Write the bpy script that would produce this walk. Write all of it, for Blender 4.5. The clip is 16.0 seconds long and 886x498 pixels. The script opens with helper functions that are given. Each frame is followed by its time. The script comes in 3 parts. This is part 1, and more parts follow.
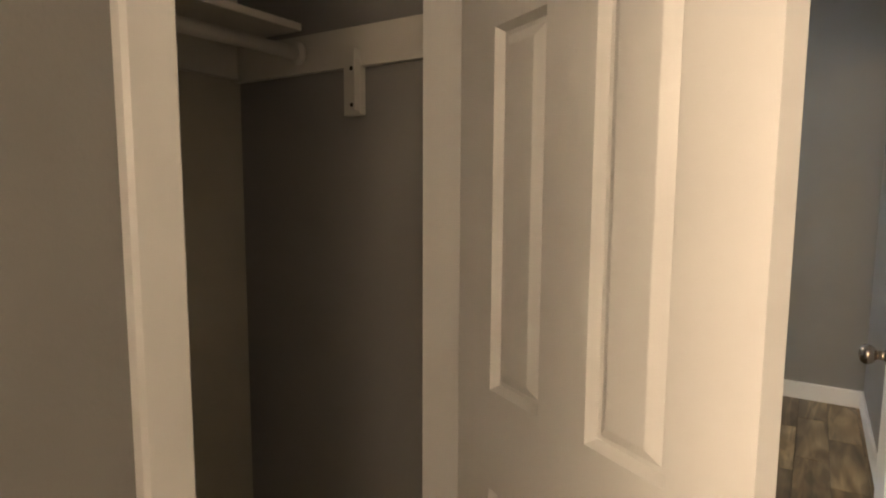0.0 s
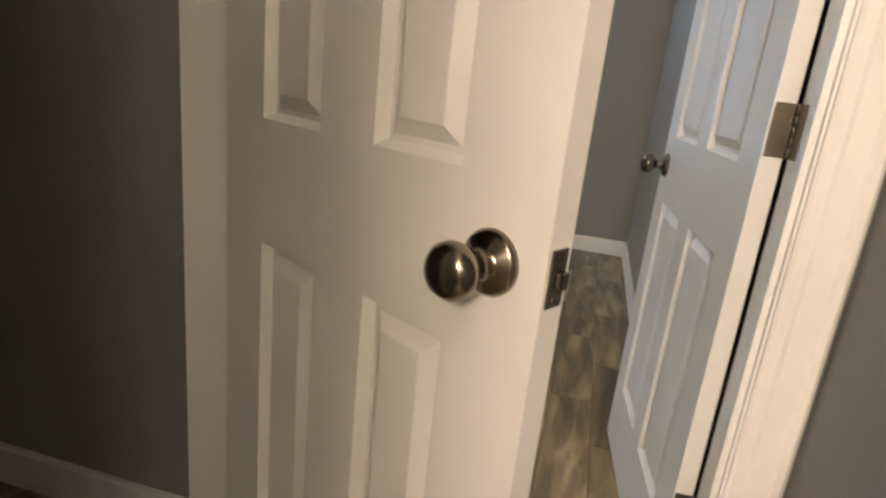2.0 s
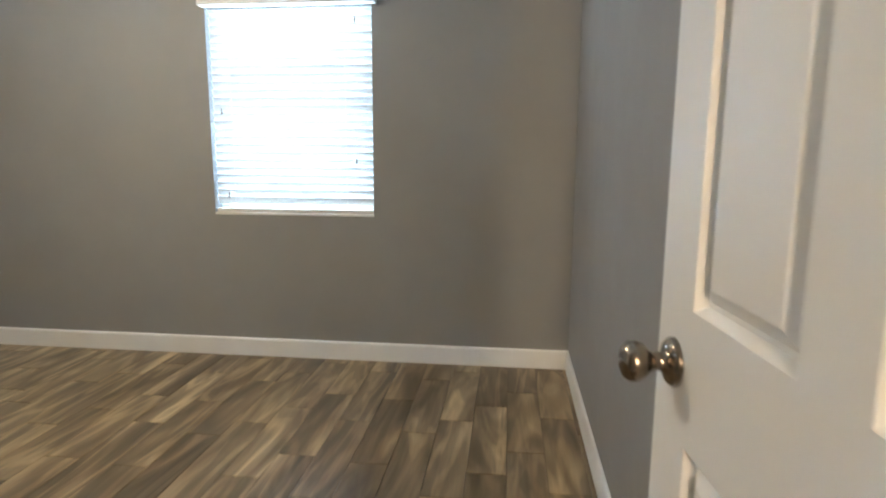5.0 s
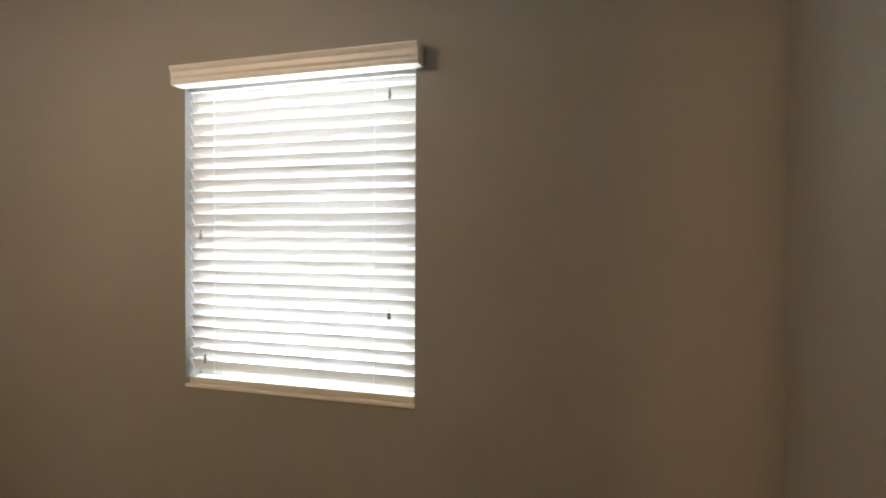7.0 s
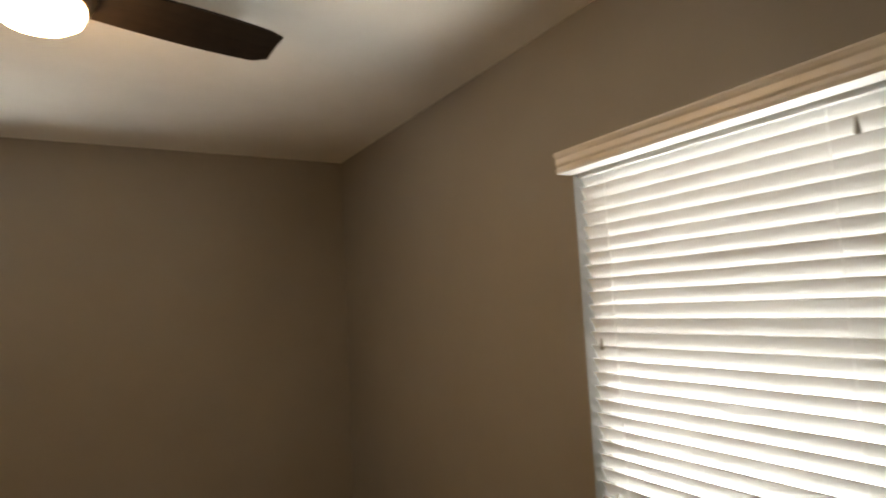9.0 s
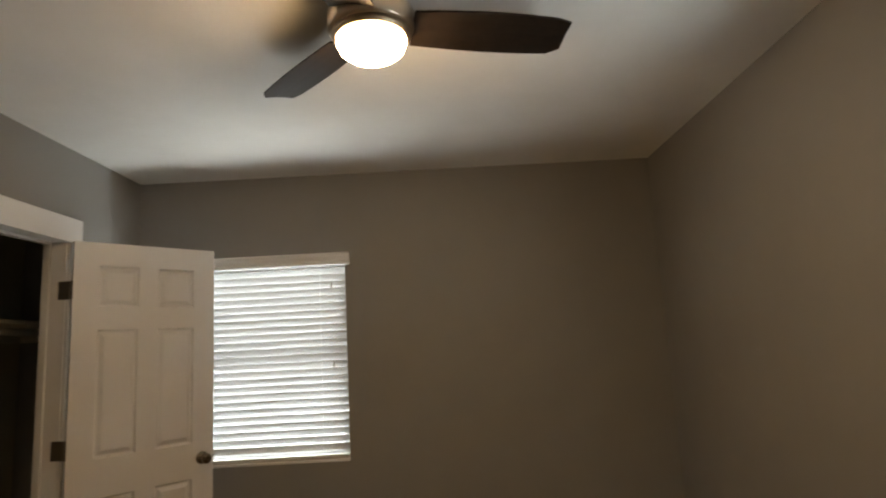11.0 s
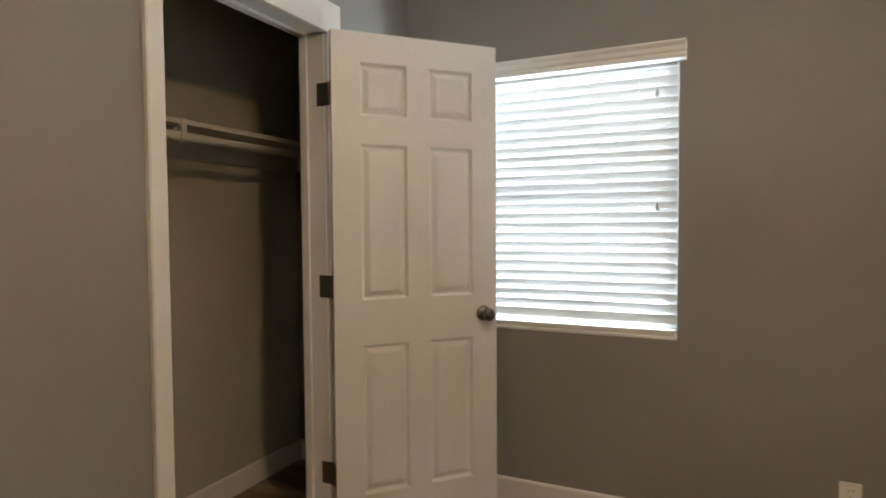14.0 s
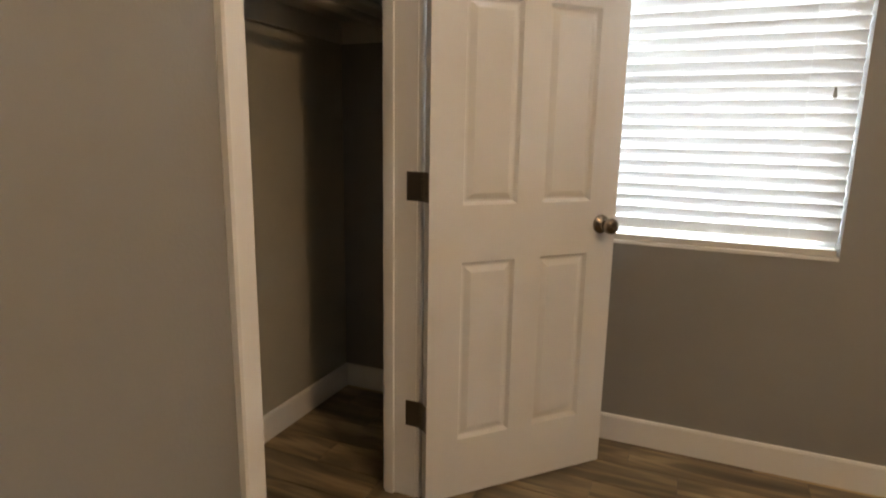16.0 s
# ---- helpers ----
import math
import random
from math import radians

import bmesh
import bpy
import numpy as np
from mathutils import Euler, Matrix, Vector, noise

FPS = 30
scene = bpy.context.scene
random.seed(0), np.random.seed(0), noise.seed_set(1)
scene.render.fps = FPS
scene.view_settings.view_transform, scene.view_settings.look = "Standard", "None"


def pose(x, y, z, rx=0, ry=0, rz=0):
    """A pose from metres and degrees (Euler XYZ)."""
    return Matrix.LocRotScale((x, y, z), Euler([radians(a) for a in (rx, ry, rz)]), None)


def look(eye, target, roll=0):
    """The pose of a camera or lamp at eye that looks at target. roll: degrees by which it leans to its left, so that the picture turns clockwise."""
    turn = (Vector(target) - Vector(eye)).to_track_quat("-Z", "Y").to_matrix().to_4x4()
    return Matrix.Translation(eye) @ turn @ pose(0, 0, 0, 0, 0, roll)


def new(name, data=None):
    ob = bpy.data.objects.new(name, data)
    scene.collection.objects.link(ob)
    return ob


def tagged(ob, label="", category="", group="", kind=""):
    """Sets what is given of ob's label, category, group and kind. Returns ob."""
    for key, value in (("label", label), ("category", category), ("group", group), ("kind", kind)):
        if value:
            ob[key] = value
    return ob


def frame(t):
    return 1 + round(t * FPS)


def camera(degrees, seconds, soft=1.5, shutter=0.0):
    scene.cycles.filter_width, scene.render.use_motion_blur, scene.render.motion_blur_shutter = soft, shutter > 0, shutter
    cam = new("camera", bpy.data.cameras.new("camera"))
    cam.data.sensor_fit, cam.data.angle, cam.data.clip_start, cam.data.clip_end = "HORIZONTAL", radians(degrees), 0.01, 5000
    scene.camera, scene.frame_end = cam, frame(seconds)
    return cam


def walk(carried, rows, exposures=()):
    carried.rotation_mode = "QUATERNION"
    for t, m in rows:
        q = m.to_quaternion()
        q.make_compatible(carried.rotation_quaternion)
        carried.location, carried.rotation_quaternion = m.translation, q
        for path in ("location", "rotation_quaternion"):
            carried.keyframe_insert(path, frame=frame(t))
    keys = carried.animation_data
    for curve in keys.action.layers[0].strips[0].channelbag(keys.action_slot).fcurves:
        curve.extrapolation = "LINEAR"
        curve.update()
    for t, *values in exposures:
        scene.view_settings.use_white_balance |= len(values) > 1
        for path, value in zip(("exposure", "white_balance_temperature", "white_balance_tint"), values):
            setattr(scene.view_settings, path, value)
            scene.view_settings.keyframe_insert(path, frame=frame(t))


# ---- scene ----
cam = camera(74.1, 16.0, soft=1.9, shutter=0.35)
PATH = [
    (0, (-0.307, -1.225, 1.372), (-1.373, 0.453, 1.154), 0.3),
    (0.5, (-0.317, -1.221, 1.307), (-1.387, 0.444, 1.024), 1.1),
    (1, (-0.347, -1.148, 1.218), (-1.338, 0.552, 0.862), 2.1),
    (1.5, (-0.34, -1.094, 1.127), (-1.097, 0.714, 0.724), 3.7),
    (2, (-0.319, -1.086, 1.098), (-0.759, 0.783, 0.536), 6.2),
    (2.5, (-0.312, -1.078, 1.092), (-0.634, 0.792, 0.462), 6.6),
    (3, (-0.31, -1.034, 1.095), (-0.473, 0.848, 0.438), 7.7),
    (3.5, (-0.31, -0.88, 1.136), (-0.41, 1.039, 0.58), 4.3),
    (4, (-0.297, -0.575, 1.145), (-0.43, 1.361, 0.66), 0.6),
    (4.2, (-0.297, -0.50, 1.155), (-0.458, 1.432, 0.664), -0.3),
    (4.6, (-0.305, -0.32, 1.165), (-0.50, 1.64, 0.76), 0),
    (5.4, (-0.36, 0.18, 1.23), (-0.6, 2.14, 0.95), 0.3),
    (6.3, (-0.359, 0.83, 1.327), (-0.749, 2.78, 1.118), 0.7),
    (6.5, (-0.349, 1.048, 1.372), (-0.836, 2.983, 1.224), 0.8),
    (7, (-0.411, 1.306, 1.413), (-1.015, 3.212, 1.382), 0.3),
    (7.5, (-0.432, 1.48, 1.437), (-1.272, 3.295, 1.46), 1.2),
    (8, (-0.474, 1.665, 1.531), (-1.685, 3.256, 1.587), 0.1),
    (8.5, (-0.51, 1.79, 1.605), (-2.019, 3.098, 1.675), -2.1),
    (9, (-0.60, 1.79, 1.586), (-2.318, 2.804, 1.766), -3.0),
    (9.5, (-0.58, 1.88, 1.583), (-2.455, 2.544, 1.795), -2.6),
    (9.7, (-0.579, 1.883, 1.574), (-2.481, 2.457, 1.801), -2.9),
    (11.8, (-0.739, 1.79, 1.417), (-2.689, 1.429, 1.671), -1.9),
    (12, (-0.775, 1.783, 1.411), (-2.712, 1.338, 1.629), -1.6),
    (12.5, (-0.854, 1.747, 1.385), (-2.772, 1.193, 1.507), -1.6),
    (13, (-1.058, 1.697, 1.37), (-2.949, 1.044, 1.368), -1.2),
    (13.5, (-1.307, 1.544, 1.333), (-3.17, 0.819, 1.277), -1.2),
    (14, (-1.577, 1.396, 1.29), (-3.387, 0.55, 1.21), -0.4),
    (14.5, (-1.75, 1.184, 1.29), (-3.521, 0.258, 1.204), -0.6),
    (15, (-1.826, 0.886, 1.32), (-3.623, 0.021, 1.168), -2.8),
    (15.5, (-1.862, 0.76, 1.294), (-3.682, -0.021, 1.02), -0.5),
    (16, (-1.861, 0.772, 1.216), (-3.669, 0.009, 0.825), 1.0),
]
EXPOSURES = [(0, 1.75, 5850, 8), (0.5, 1.75, 5850, 8), (1, 1.85, 5750, 9), (1.5, 1.8, 5450, 8), (2.0, 1.7, 5350, 7), (2.5, 1.75, 5250, 6), (3.0, 2.05, 5000, 4), (3.5, 1.85, 4950, 3), (4.0, 2.25, 5200, 2), (4.2, 2.2, 5200, 2),
    (6.3, 1.85, 7300, 13), (6.5, 1.75, 7400, 13), (7, 1.2, 8100, 16), (8, 0.95, 9200, 18), (9.7, 0.45, 10000, 20), (11.8, 0.5, 7800, 14), (13, 0.9, 7600, 14), (14, 1.2, 7500, 13), (15, 0.85, 7600, 14), (15.5, 0.95, 7600, 14), (16, 1.4, 8000, 17)]
walk(cam, [(t, look(eye, target, roll)) for t, eye, target, roll in PATH], EXPOSURES)

# ---------------- world, sun, large lights ----------------
world = bpy.data.worlds.new("sky")
world.use_nodes = True
scene.world = world
_n = world.node_tree.nodes
_sky = _n.new("ShaderNodeTexSky")
_sky.sky_type = "NISHITA"
_sky.sun_disc = False
_sky.sun_elevation, _sky.sun_rotation = radians(48), radians(140)
world.node_tree.links.new(_sky.outputs[0], _n["Background"].inputs[0])
_n["Background"].inputs[1].default_value = 0.12

sun = new("sun", bpy.data.lights.new("sun", "SUN"))
sun.data.energy, sun.data.angle, sun.data.color = 3.0, radians(0.5), (1.0, 0.95, 0.88)
sun.matrix_world = pose(0, 0, 8, 42, 0, 40)


def area_lamp(name, m, sx, sy, watts, colour):
    ob = new(name, bpy.data.lights.new(name, "AREA"))
    ob.data.shape, ob.data.size, ob.data.size_y = "RECTANGLE", sx, sy
    ob.data.energy, ob.data.color = watts, colour
    ob.matrix_world = m
    return ob


DAY = (0.67, 0.85, 1.0)
WARM = (1.0, 0.70, 0.43)
area_lamp("window_daylight_north", pose(-1.565, 3.62, 1.40, 108, 0, 180), 1.3, 1.25, 52, DAY)
area_lamp("window_daylight_west", pose(-4.63, 0.79, 1.40, 108, 0, -90), 1.3, 1.25, 58, DAY)


def point_lamp(name, x, y, z, watts, colour, radius):
    ob = new(name, bpy.data.lights.new(name, "POINT"))
    ob.data.energy, ob.data.color, ob.data.shadow_soft_size = watts, colour, radius
    ob.matrix_world = pose(x, y, z)
    return ob


# stands in for unseen warm light from behind the start of the walk
point_lamp("hall_light_from_behind", -0.325, -2.95, 1.95, 88, WARM, 0.13)

# ---------------- materials ----------------


def mat(name, colour, rough=0.5, metal=0.0, spec=0.5):
    m = bpy.data.materials.new(name)
    m.use_nodes = True
    b = m.node_tree.nodes["Principled BSDF"]
    b.inputs["Base Color"].default_value = (*colour, 1)
    b.inputs["Roughness"].default_value = rough
    b.inputs["Metallic"].default_value = metal
    b.inputs["Specular IOR Level"].default_value = spec
    return m, m.node_tree, b


def ramp(nt, fac, stops):
    r = nt.nodes.new("ShaderNodeValToRGB")
    while len(r.color_ramp.elements) < len(stops):
        r.color_ramp.elements.new(0.5)
    for e, (p, c) in zip(r.color_ramp.elements, stops):
        e.position, e.color = p, (*c, 1)
    nt.links.new(fac, r.inputs[0])
    return r.outputs[0]


def noise_tex(nt, scale, detail=4.0, rough=0.5, vector=None, distortion=0.0):
    n = nt.nodes.new("ShaderNodeTexNoise")
    n.inputs["Scale"].default_value = scale
    n.inputs["Detail"].default_value = detail
    n.inputs["Roughness"].default_value = rough
    n.inputs["Distortion"].default_value = distortion
    if vector is not None:
        nt.links.new(vector, n.inputs["Vector"])
    return n.outputs["Fac"]


def coords(nt, scale=(1, 1, 1)):
    g = nt.nodes.new("ShaderNodeNewGeometry")
    mp = nt.nodes.new("ShaderNodeMapping")
    mp.inputs["Scale"].default_value = scale
    nt.links.new(g.outputs["Position"], mp.inputs["Vector"])
    return mp.outputs[0]


def bump(nt, b, height, strength, distance=0.002):
    n = nt.nodes.new("ShaderNodeBump")
    n.inputs["Strength"].default_value = strength
    n.inputs["Distance"].default_value = distance
    nt.links.new(height, n.inputs["Height"])
    nt.links.new(n.outputs[0], b.inputs["Normal"])


def paint(name, colour, rough, grain, strength, wear=0.06):
    """Painted plaster or timber: fine relief, slight patchiness."""
    m, nt, b = mat(name, colour, rough)
    v = coords(nt)
    lo = tuple(c * (1 - wear) for c in colour)
    hi = tuple(min(1, c * (1 + wear * 0.6)) for c in colour)
    nt.links.new(ramp(nt, noise_tex(nt, 1.7, 5, 0.6, v), [(0.3, lo), (0.7, hi)]), b.inputs["Base Color"])
    r = nt.nodes.new("ShaderNodeMapRange")
    r.inputs["To Min"].default_value, r.inputs["To Max"].default_value = rough - 0.07, rough + 0.09
    nt.links.new(noise_tex(nt, 6, 3, 0.5, v), r.inputs["Value"])
    nt.links.new(r.outputs[0], b.inputs["Roughness"])
    bump(nt, b, noise_tex(nt, grain, 3, 0.6, v), strength)
    return m


WALL = paint("grey_wall_paint", (0.27, 0.266, 0.258), 0.62, 110, 0.28)
CLOSET = paint("grey_closet_paint", (0.45, 0.43, 0.36), 0.7, 110, 0.28, 0.12)
CEIL = paint("white_ceiling_paint", (0.86, 0.85, 0.82), 0.8, 70, 0.4)
TRIM = paint("white_trim_paint", (0.78, 0.775, 0.76), 0.34, 260, 0.10, 0.05)
DOOR = paint("white_door_paint", (0.76, 0.755, 0.74), 0.38, 320, 0.14, 0.05)
SHELF = paint("worn_white_shelf_paint", (0.62, 0.60, 0.55), 0.5, 160, 0.25, 0.15)
PLASTIC = mat("white_outlet_plastic", (0.8, 0.79, 0.76), 0.3)[0]
DARK = mat("black_slot", (0.01, 0.01, 0.01), 0.6)[0]
VINYL = mat("white_window_vinyl", (0.75, 0.76, 0.77), 0.35)[0]
TAG = mat("grey_cord_tassel", (0.30, 0.28, 0.25), 0.5)[0]
GROUT = paint("brown_grout", (0.16, 0.13, 0.095), 0.85, 300, 0.3)


def metal(name, colour, rough):
    m, nt, b = mat(name, colour, rough, 1.0)
    r = nt.nodes.new("ShaderNodeMapRange")
    r.inputs["To Min"].default_value, r.inputs["To Max"].default_value = rough - 0.02, rough + 0.04
    nt.links.new(noise_tex(nt, 240, 2, 0.5, coords(nt, (1, 1, 4))), r.inputs["Value"])
    nt.links.new(r.outputs[0], b.inputs["Roughness"])
    return m


NICKEL = metal("satin_nickel", (0.24, 0.205, 0.165), 0.2)
HINGE = metal("dull_nickel_hinge", (0.19, 0.165, 0.135), 0.4)
BRUSHED = metal("brushed_fan_nickel", (0.55, 0.47, 0.38), 0.3)


def slat_material(name, through_share):
    m, nt, b = mat(name, (0.70, 0.71, 0.715), 0.42)
    t = nt.nodes.new("ShaderNodeBsdfTranslucent")
    t.inputs["Color"].default_value = (0.86, 0.88, 0.88, 1)
    mix = nt.nodes.new("ShaderNodeMixShader")
    mix.inputs[0].default_value = through_share
    out = nt.nodes["Material Output"]
    nt.links.new(b.outputs[0], mix.inputs[1])
    nt.links.new(t.outputs[0], mix.inputs[2])
    nt.links.new(mix.outputs[0], out.inputs[0])
    return m


SLAT = slat_material("white_faux_wood_slat", 0.03)
CORD = slat_material("white_blind_cord", 0.7)


def glass_material():
    m, nt, b = mat("clear_window_glass", (1, 1, 1), 0.02)
    b.inputs["Transmission Weight"].default_value = 1.0
    b.inputs["IOR"].default_value = 1.45
    return m


GLASS = glass_material()


def plank_material():
    """Grey-brown porcelain plank with flowing wood figure, different on every plank."""
    m, nt, b = mat("wood_look_porcelain", (0.2, 0.16, 0.12), 0.38)
    L, N = nt.links.new, nt.nodes
    geo, info = N.new("ShaderNodeNewGeometry"), N.new("ShaderNodeObjectInfo")
    off = N.new("ShaderNodeVectorMath")
    off.operation = "SCALE"
    off.inputs[0].default_value = (37.0, 91.0, 13.0)
    L(info.outputs["Random"], off.inputs["Scale"])
    add = N.new("ShaderNodeVectorMath")
    L(geo.outputs["Position"], add.inputs[0])
    L(off.outputs[0], add.inputs[1])

    def mapped(sx, sy):
        mp = N.new("ShaderNodeMapping")
        mp.inputs["Scale"].default_value = (sx, sy, 1)
        L(add.outputs[0], mp.inputs["Vector"])
        return mp.outputs[0]

    figure = noise_tex(nt, 1.0, 3, 0.45, mapped(6.5, 1.0), 0.75)
    w = N.new("ShaderNodeMath")
    w.operation = "MULTIPLY"
    w.inputs[1].default_value = 16.0
    L(figure, w.inputs[0])
    s = N.new("ShaderNodeMath")
    s.operation = "SINE"
    L(w.outputs[0], s.inputs[0])
    band = N.new("ShaderNodeMapRange")
    band.inputs["From Min"].default_value = -1
    L(s.outputs[0], band.inputs["Value"])
    grain = noise_tex(nt, 1.0, 6, 0.7, mapped(95, 6))
    tone = noise_tex(nt, 1.0, 2, 0.5, mapped(6.0, 1.1), 1.7)
    base = ramp(nt, tone, [(0.28, (0.085, 0.064, 0.041)), (0.47, (0.175, 0.136, 0.086)), (0.72, (0.33, 0.262, 0.168))])
    veins = ramp(nt, band.outputs[0], [(0.0, (0.68, 0.65, 0.61)), (0.25, (0.88, 0.87, 0.86)), (0.8, (1.0, 1.0, 1.0)), (1.0, (1.6, 1.56, 1.48))])
    fine = ramp(nt, grain, [(0.3, (0.86, 0.86, 0.86)), (0.7, (1.1, 1.1, 1.1))])
    each = ramp(nt, info.outputs["Random"], [(0.0, (0.80, 0.79, 0.78)), (1.0, (1.18, 1.17, 1.14))])
    col = base
    for extra in (veins, fine, each):
        mx = N.new("ShaderNodeMix")
        mx.data_type, mx.blend_type = "RGBA", "MULTIPLY"
        mx.inputs[0].default_value = 1.0
        L(col, mx.inputs[6])
        L(extra, mx.inputs[7])
        col = mx.outputs[2]
    L(col, b.inputs["Base Color"])
    r = N.new("ShaderNodeMapRange")
    r.inputs["To Min"].default_value, r.inputs["To Max"].default_value = 0.28, 0.48
    L(grain, r.inputs["Value"])
    L(r.outputs[0], b.inputs["Roughness"])
    bump(nt, b, grain, 0.25, 0.0015)
    return m


PLANK = plank_material()


def blade_material():
    m, nt, b = mat("dark_walnut_blade", (0.012, 0.009, 0.007), 0.5, 0.0, 0.25)
    nt.links.new(ramp(nt, noise_tex(nt, 30, 5, 0.6, coords(nt, (1, 1, 1))), [(0.3, (0.008, 0.006, 0.005)), (0.7, (0.017, 0.011, 0.008))]), b.inputs["Base Color"])
    return m


BLADE = blade_material()


def lamp_glass():
    m, nt, b = mat("lit_opal_glass", (0.9, 0.88, 0.82), 0.3)
    b.inputs["Emission Color"].default_value = (1.0, 0.73, 0.44, 1)
    b.inputs["Emission Strength"].default_value = FAN_GLOW
    return m


FAN_GLOW = 72.0
OPAL = lamp_glass()
GROUND = paint("dry_ground", (0.30, 0.26, 0.20), 0.9, 9, 0.4, 0.2)

# ---------------- helpers for meshes ----------------


def link(name, bm, material, parent=None, smooth=False):
    me = bpy.data.meshes.new(name)
    bmesh.ops.recalc_face_normals(bm, faces=bm.faces[:])
    bm.to_mesh(me)
    bm.free()
    me.materials.append(material)
    if smooth:
        for p in me.polygons:
            p.use_smooth = True
    ob = new(name, me)
    if parent is not None:
        ob.parent = parent
    return ob


def part(name, bm, material, parent, label="", smooth=False):
    ob = link(name, bm, material, parent, smooth)
    return tagged(ob, label) if label else ob


def box(bm, x0, x1, y0, y1, z0, z1):
    v = [bm.verts.new(p) for p in ((x0, y0, z0), (x1, y0, z0), (x1, y1, z0), (x0, y1, z0), (x0, y0, z1), (x1, y0, z1), (x1, y1, z1), (x0, y1, z1))]
    for f in ((0, 3, 2, 1), (4, 5, 6, 7), (0, 1, 5, 4), (1, 2, 6, 5), (2, 3, 7, 6), (3, 0, 4, 7)):
        bm.faces.new([v[i] for i in f])
    return bm


def boxes(*list_of):
    bm = bmesh.new()
    for b in list_of:
        box(bm, *b)
    return bm


def soft_box(x0, x1, y0, y1, z0, z1, r=0.003, seg=2):
    bm = boxes((x0, x1, y0, y1, z0, z1))
    bmesh.ops.bevel(bm, geom=bm.edges[:], offset=r, segments=seg, affect="EDGES", profile=0.6)
    return bm


def extrude_profile(points, axis_from, axis_to, up=(0, 0, 1), out=(0, -1, 0)):
    """A moulding: points (out, up) carried from one place to another."""
    bm = bmesh.new()
    a, b, u, o = Vector(axis_from), Vector(axis_to), Vector(up), Vector(out)
    rows = [[bm.verts.new(p + o * q[0] + u * q[1]) for q in points] for p in (a, b)]
    n = len(points)
    for i in range(n):
        j = (i + 1) % n
        bm.faces.new((rows[0][i], rows[0][j], rows[1][j], rows[1][i]))
    bm.faces.new(rows[0])
    bm.faces.new(list(reversed(rows[1])))
    return bm


def lathe(bm, profile, segs=28, m=None):
    """profile of (radius, along z), turned about z, then moved by m."""
    rings = []
    for r, z in profile:
        if r < 1e-6:
            rings.append([bm.verts.new((0, 0, z))])
        else:
            rings.append([bm.verts.new((r * math.cos(2 * math.pi * i / segs), r * math.sin(2 * math.pi * i / segs), z)) for i in range(segs)])
    for a, b in zip(rings, rings[1:]):
        for i in range(segs):
            j = (i + 1) % segs
            if len(a) == 1 and len(b) == 1:
                continue
            if len(a) == 1:
                bm.faces.new((a[0], b[i], b[j]))
            elif len(b) == 1:
                bm.faces.new((a[i], a[j], b[0]))
            else:
                bm.faces.new((a[i], a[j], b[j], b[i]))
    if m is not None:
        bmesh.ops.transform(bm, matrix=m, verts=bm.verts[:])
    return bm


def setting(ob, label=""):
    return tagged(ob, label, kind="structure")


def empty(name, m):
    ob = new(name)
    ob.matrix_world = m
    return ob


# ---------------- the large structure ----------------
CEIL_Z = 2.52
NORTH, WEST, EAST = 3.155, -4.165, 0.01
T = 0.115
W1 = (-2.035, -1.095)
W2 = (0.325, 1.25)
SILL, HEAD = 0.85, 2.015      # north window
SILL2, HEAD2 = 0.815, 1.985   # west window
CL = (-3.475, -2.737)      # bedroom closet opening between jamb faces
EN = (-0.784, -0.010)    # entry opening between jamb faces
HC = (-0.862, -0.250)    # hall closet opening between jamb faces
HALL_W, HALL_E, HALL_S = -0.858, 0.086, -3.2
J = 0.018
DOOR_TOP = 2.045

setting(link("ground", boxes((-60, 60, -60, 60, -0.5, -0.25)), GROUND), "dry bare ground outside the house")
setting(link("wall_north", boxes((WEST - 0.15, W1[0], NORTH, NORTH + 0.15, -0.25, CEIL_Z), (W1[1], EAST + 0.15, NORTH, NORTH + 0.15, -0.25, CEIL_Z),
    (W1[0], W1[1], NORTH, NORTH + 0.15, -0.25, SILL), (W1[0], W1[1], NORTH, NORTH + 0.15, HEAD, CEIL_Z)), WALL), "grey painted bedroom wall with a window")
setting(link("wall_west", boxes((WEST - 0.15, WEST, -0.82, W2[0], -0.25, CEIL_Z), (WEST - 0.15, WEST, W2[1], NORTH, -0.25, CEIL_Z),
    (WEST - 0.15, WEST, W2[0], W2[1], -0.25, SILL2), (WEST - 0.15, WEST, W2[0], W2[1], HEAD2, CEIL_Z)), WALL), "grey painted bedroom wall with a window")
setting(link("wall_east", boxes((EAST, EAST + 0.15, -T, NORTH, -0.25, CEIL_Z)), WALL), "plain grey painted bedroom wall")
setting(link("wall_south", boxes((WEST, CL[0] - J, -T, 0, 0, CEIL_Z), (CL[1] + J, EN[0] - J, -T, 0, 0, CEIL_Z), (CL[0] - J, CL[1] + J, -T, 0, DOOR_TOP + J, CEIL_Z),
    (EN[0] - J, EAST, -T, 0, DOOR_TOP + J, CEIL_Z)), WALL), "grey painted bedroom wall with closet and entry doorways")
setting(link("wall_hall_west", boxes((HALL_W - T, HALL_W, HALL_S, HC[0] - J, 0, CEIL_Z),
    (HALL_W - T, HALL_W, HC[0] - J, -T, DOOR_TOP + J, CEIL_Z)), WALL), "grey painted hall wall with a closet doorway")
setting(link("wall_hall_corner", boxes((HALL_W - T, HALL_W, HC[1] + J, -T, 0, DOOR_TOP + J)), WALL), "narrow grey painted return beside the hall closet")
setting(link("wall_hall_east", boxes((HALL_E, HALL_E + 0.1, HALL_S, -T, -0.25, CEIL_Z)), WALL), "plain grey painted hall wall")
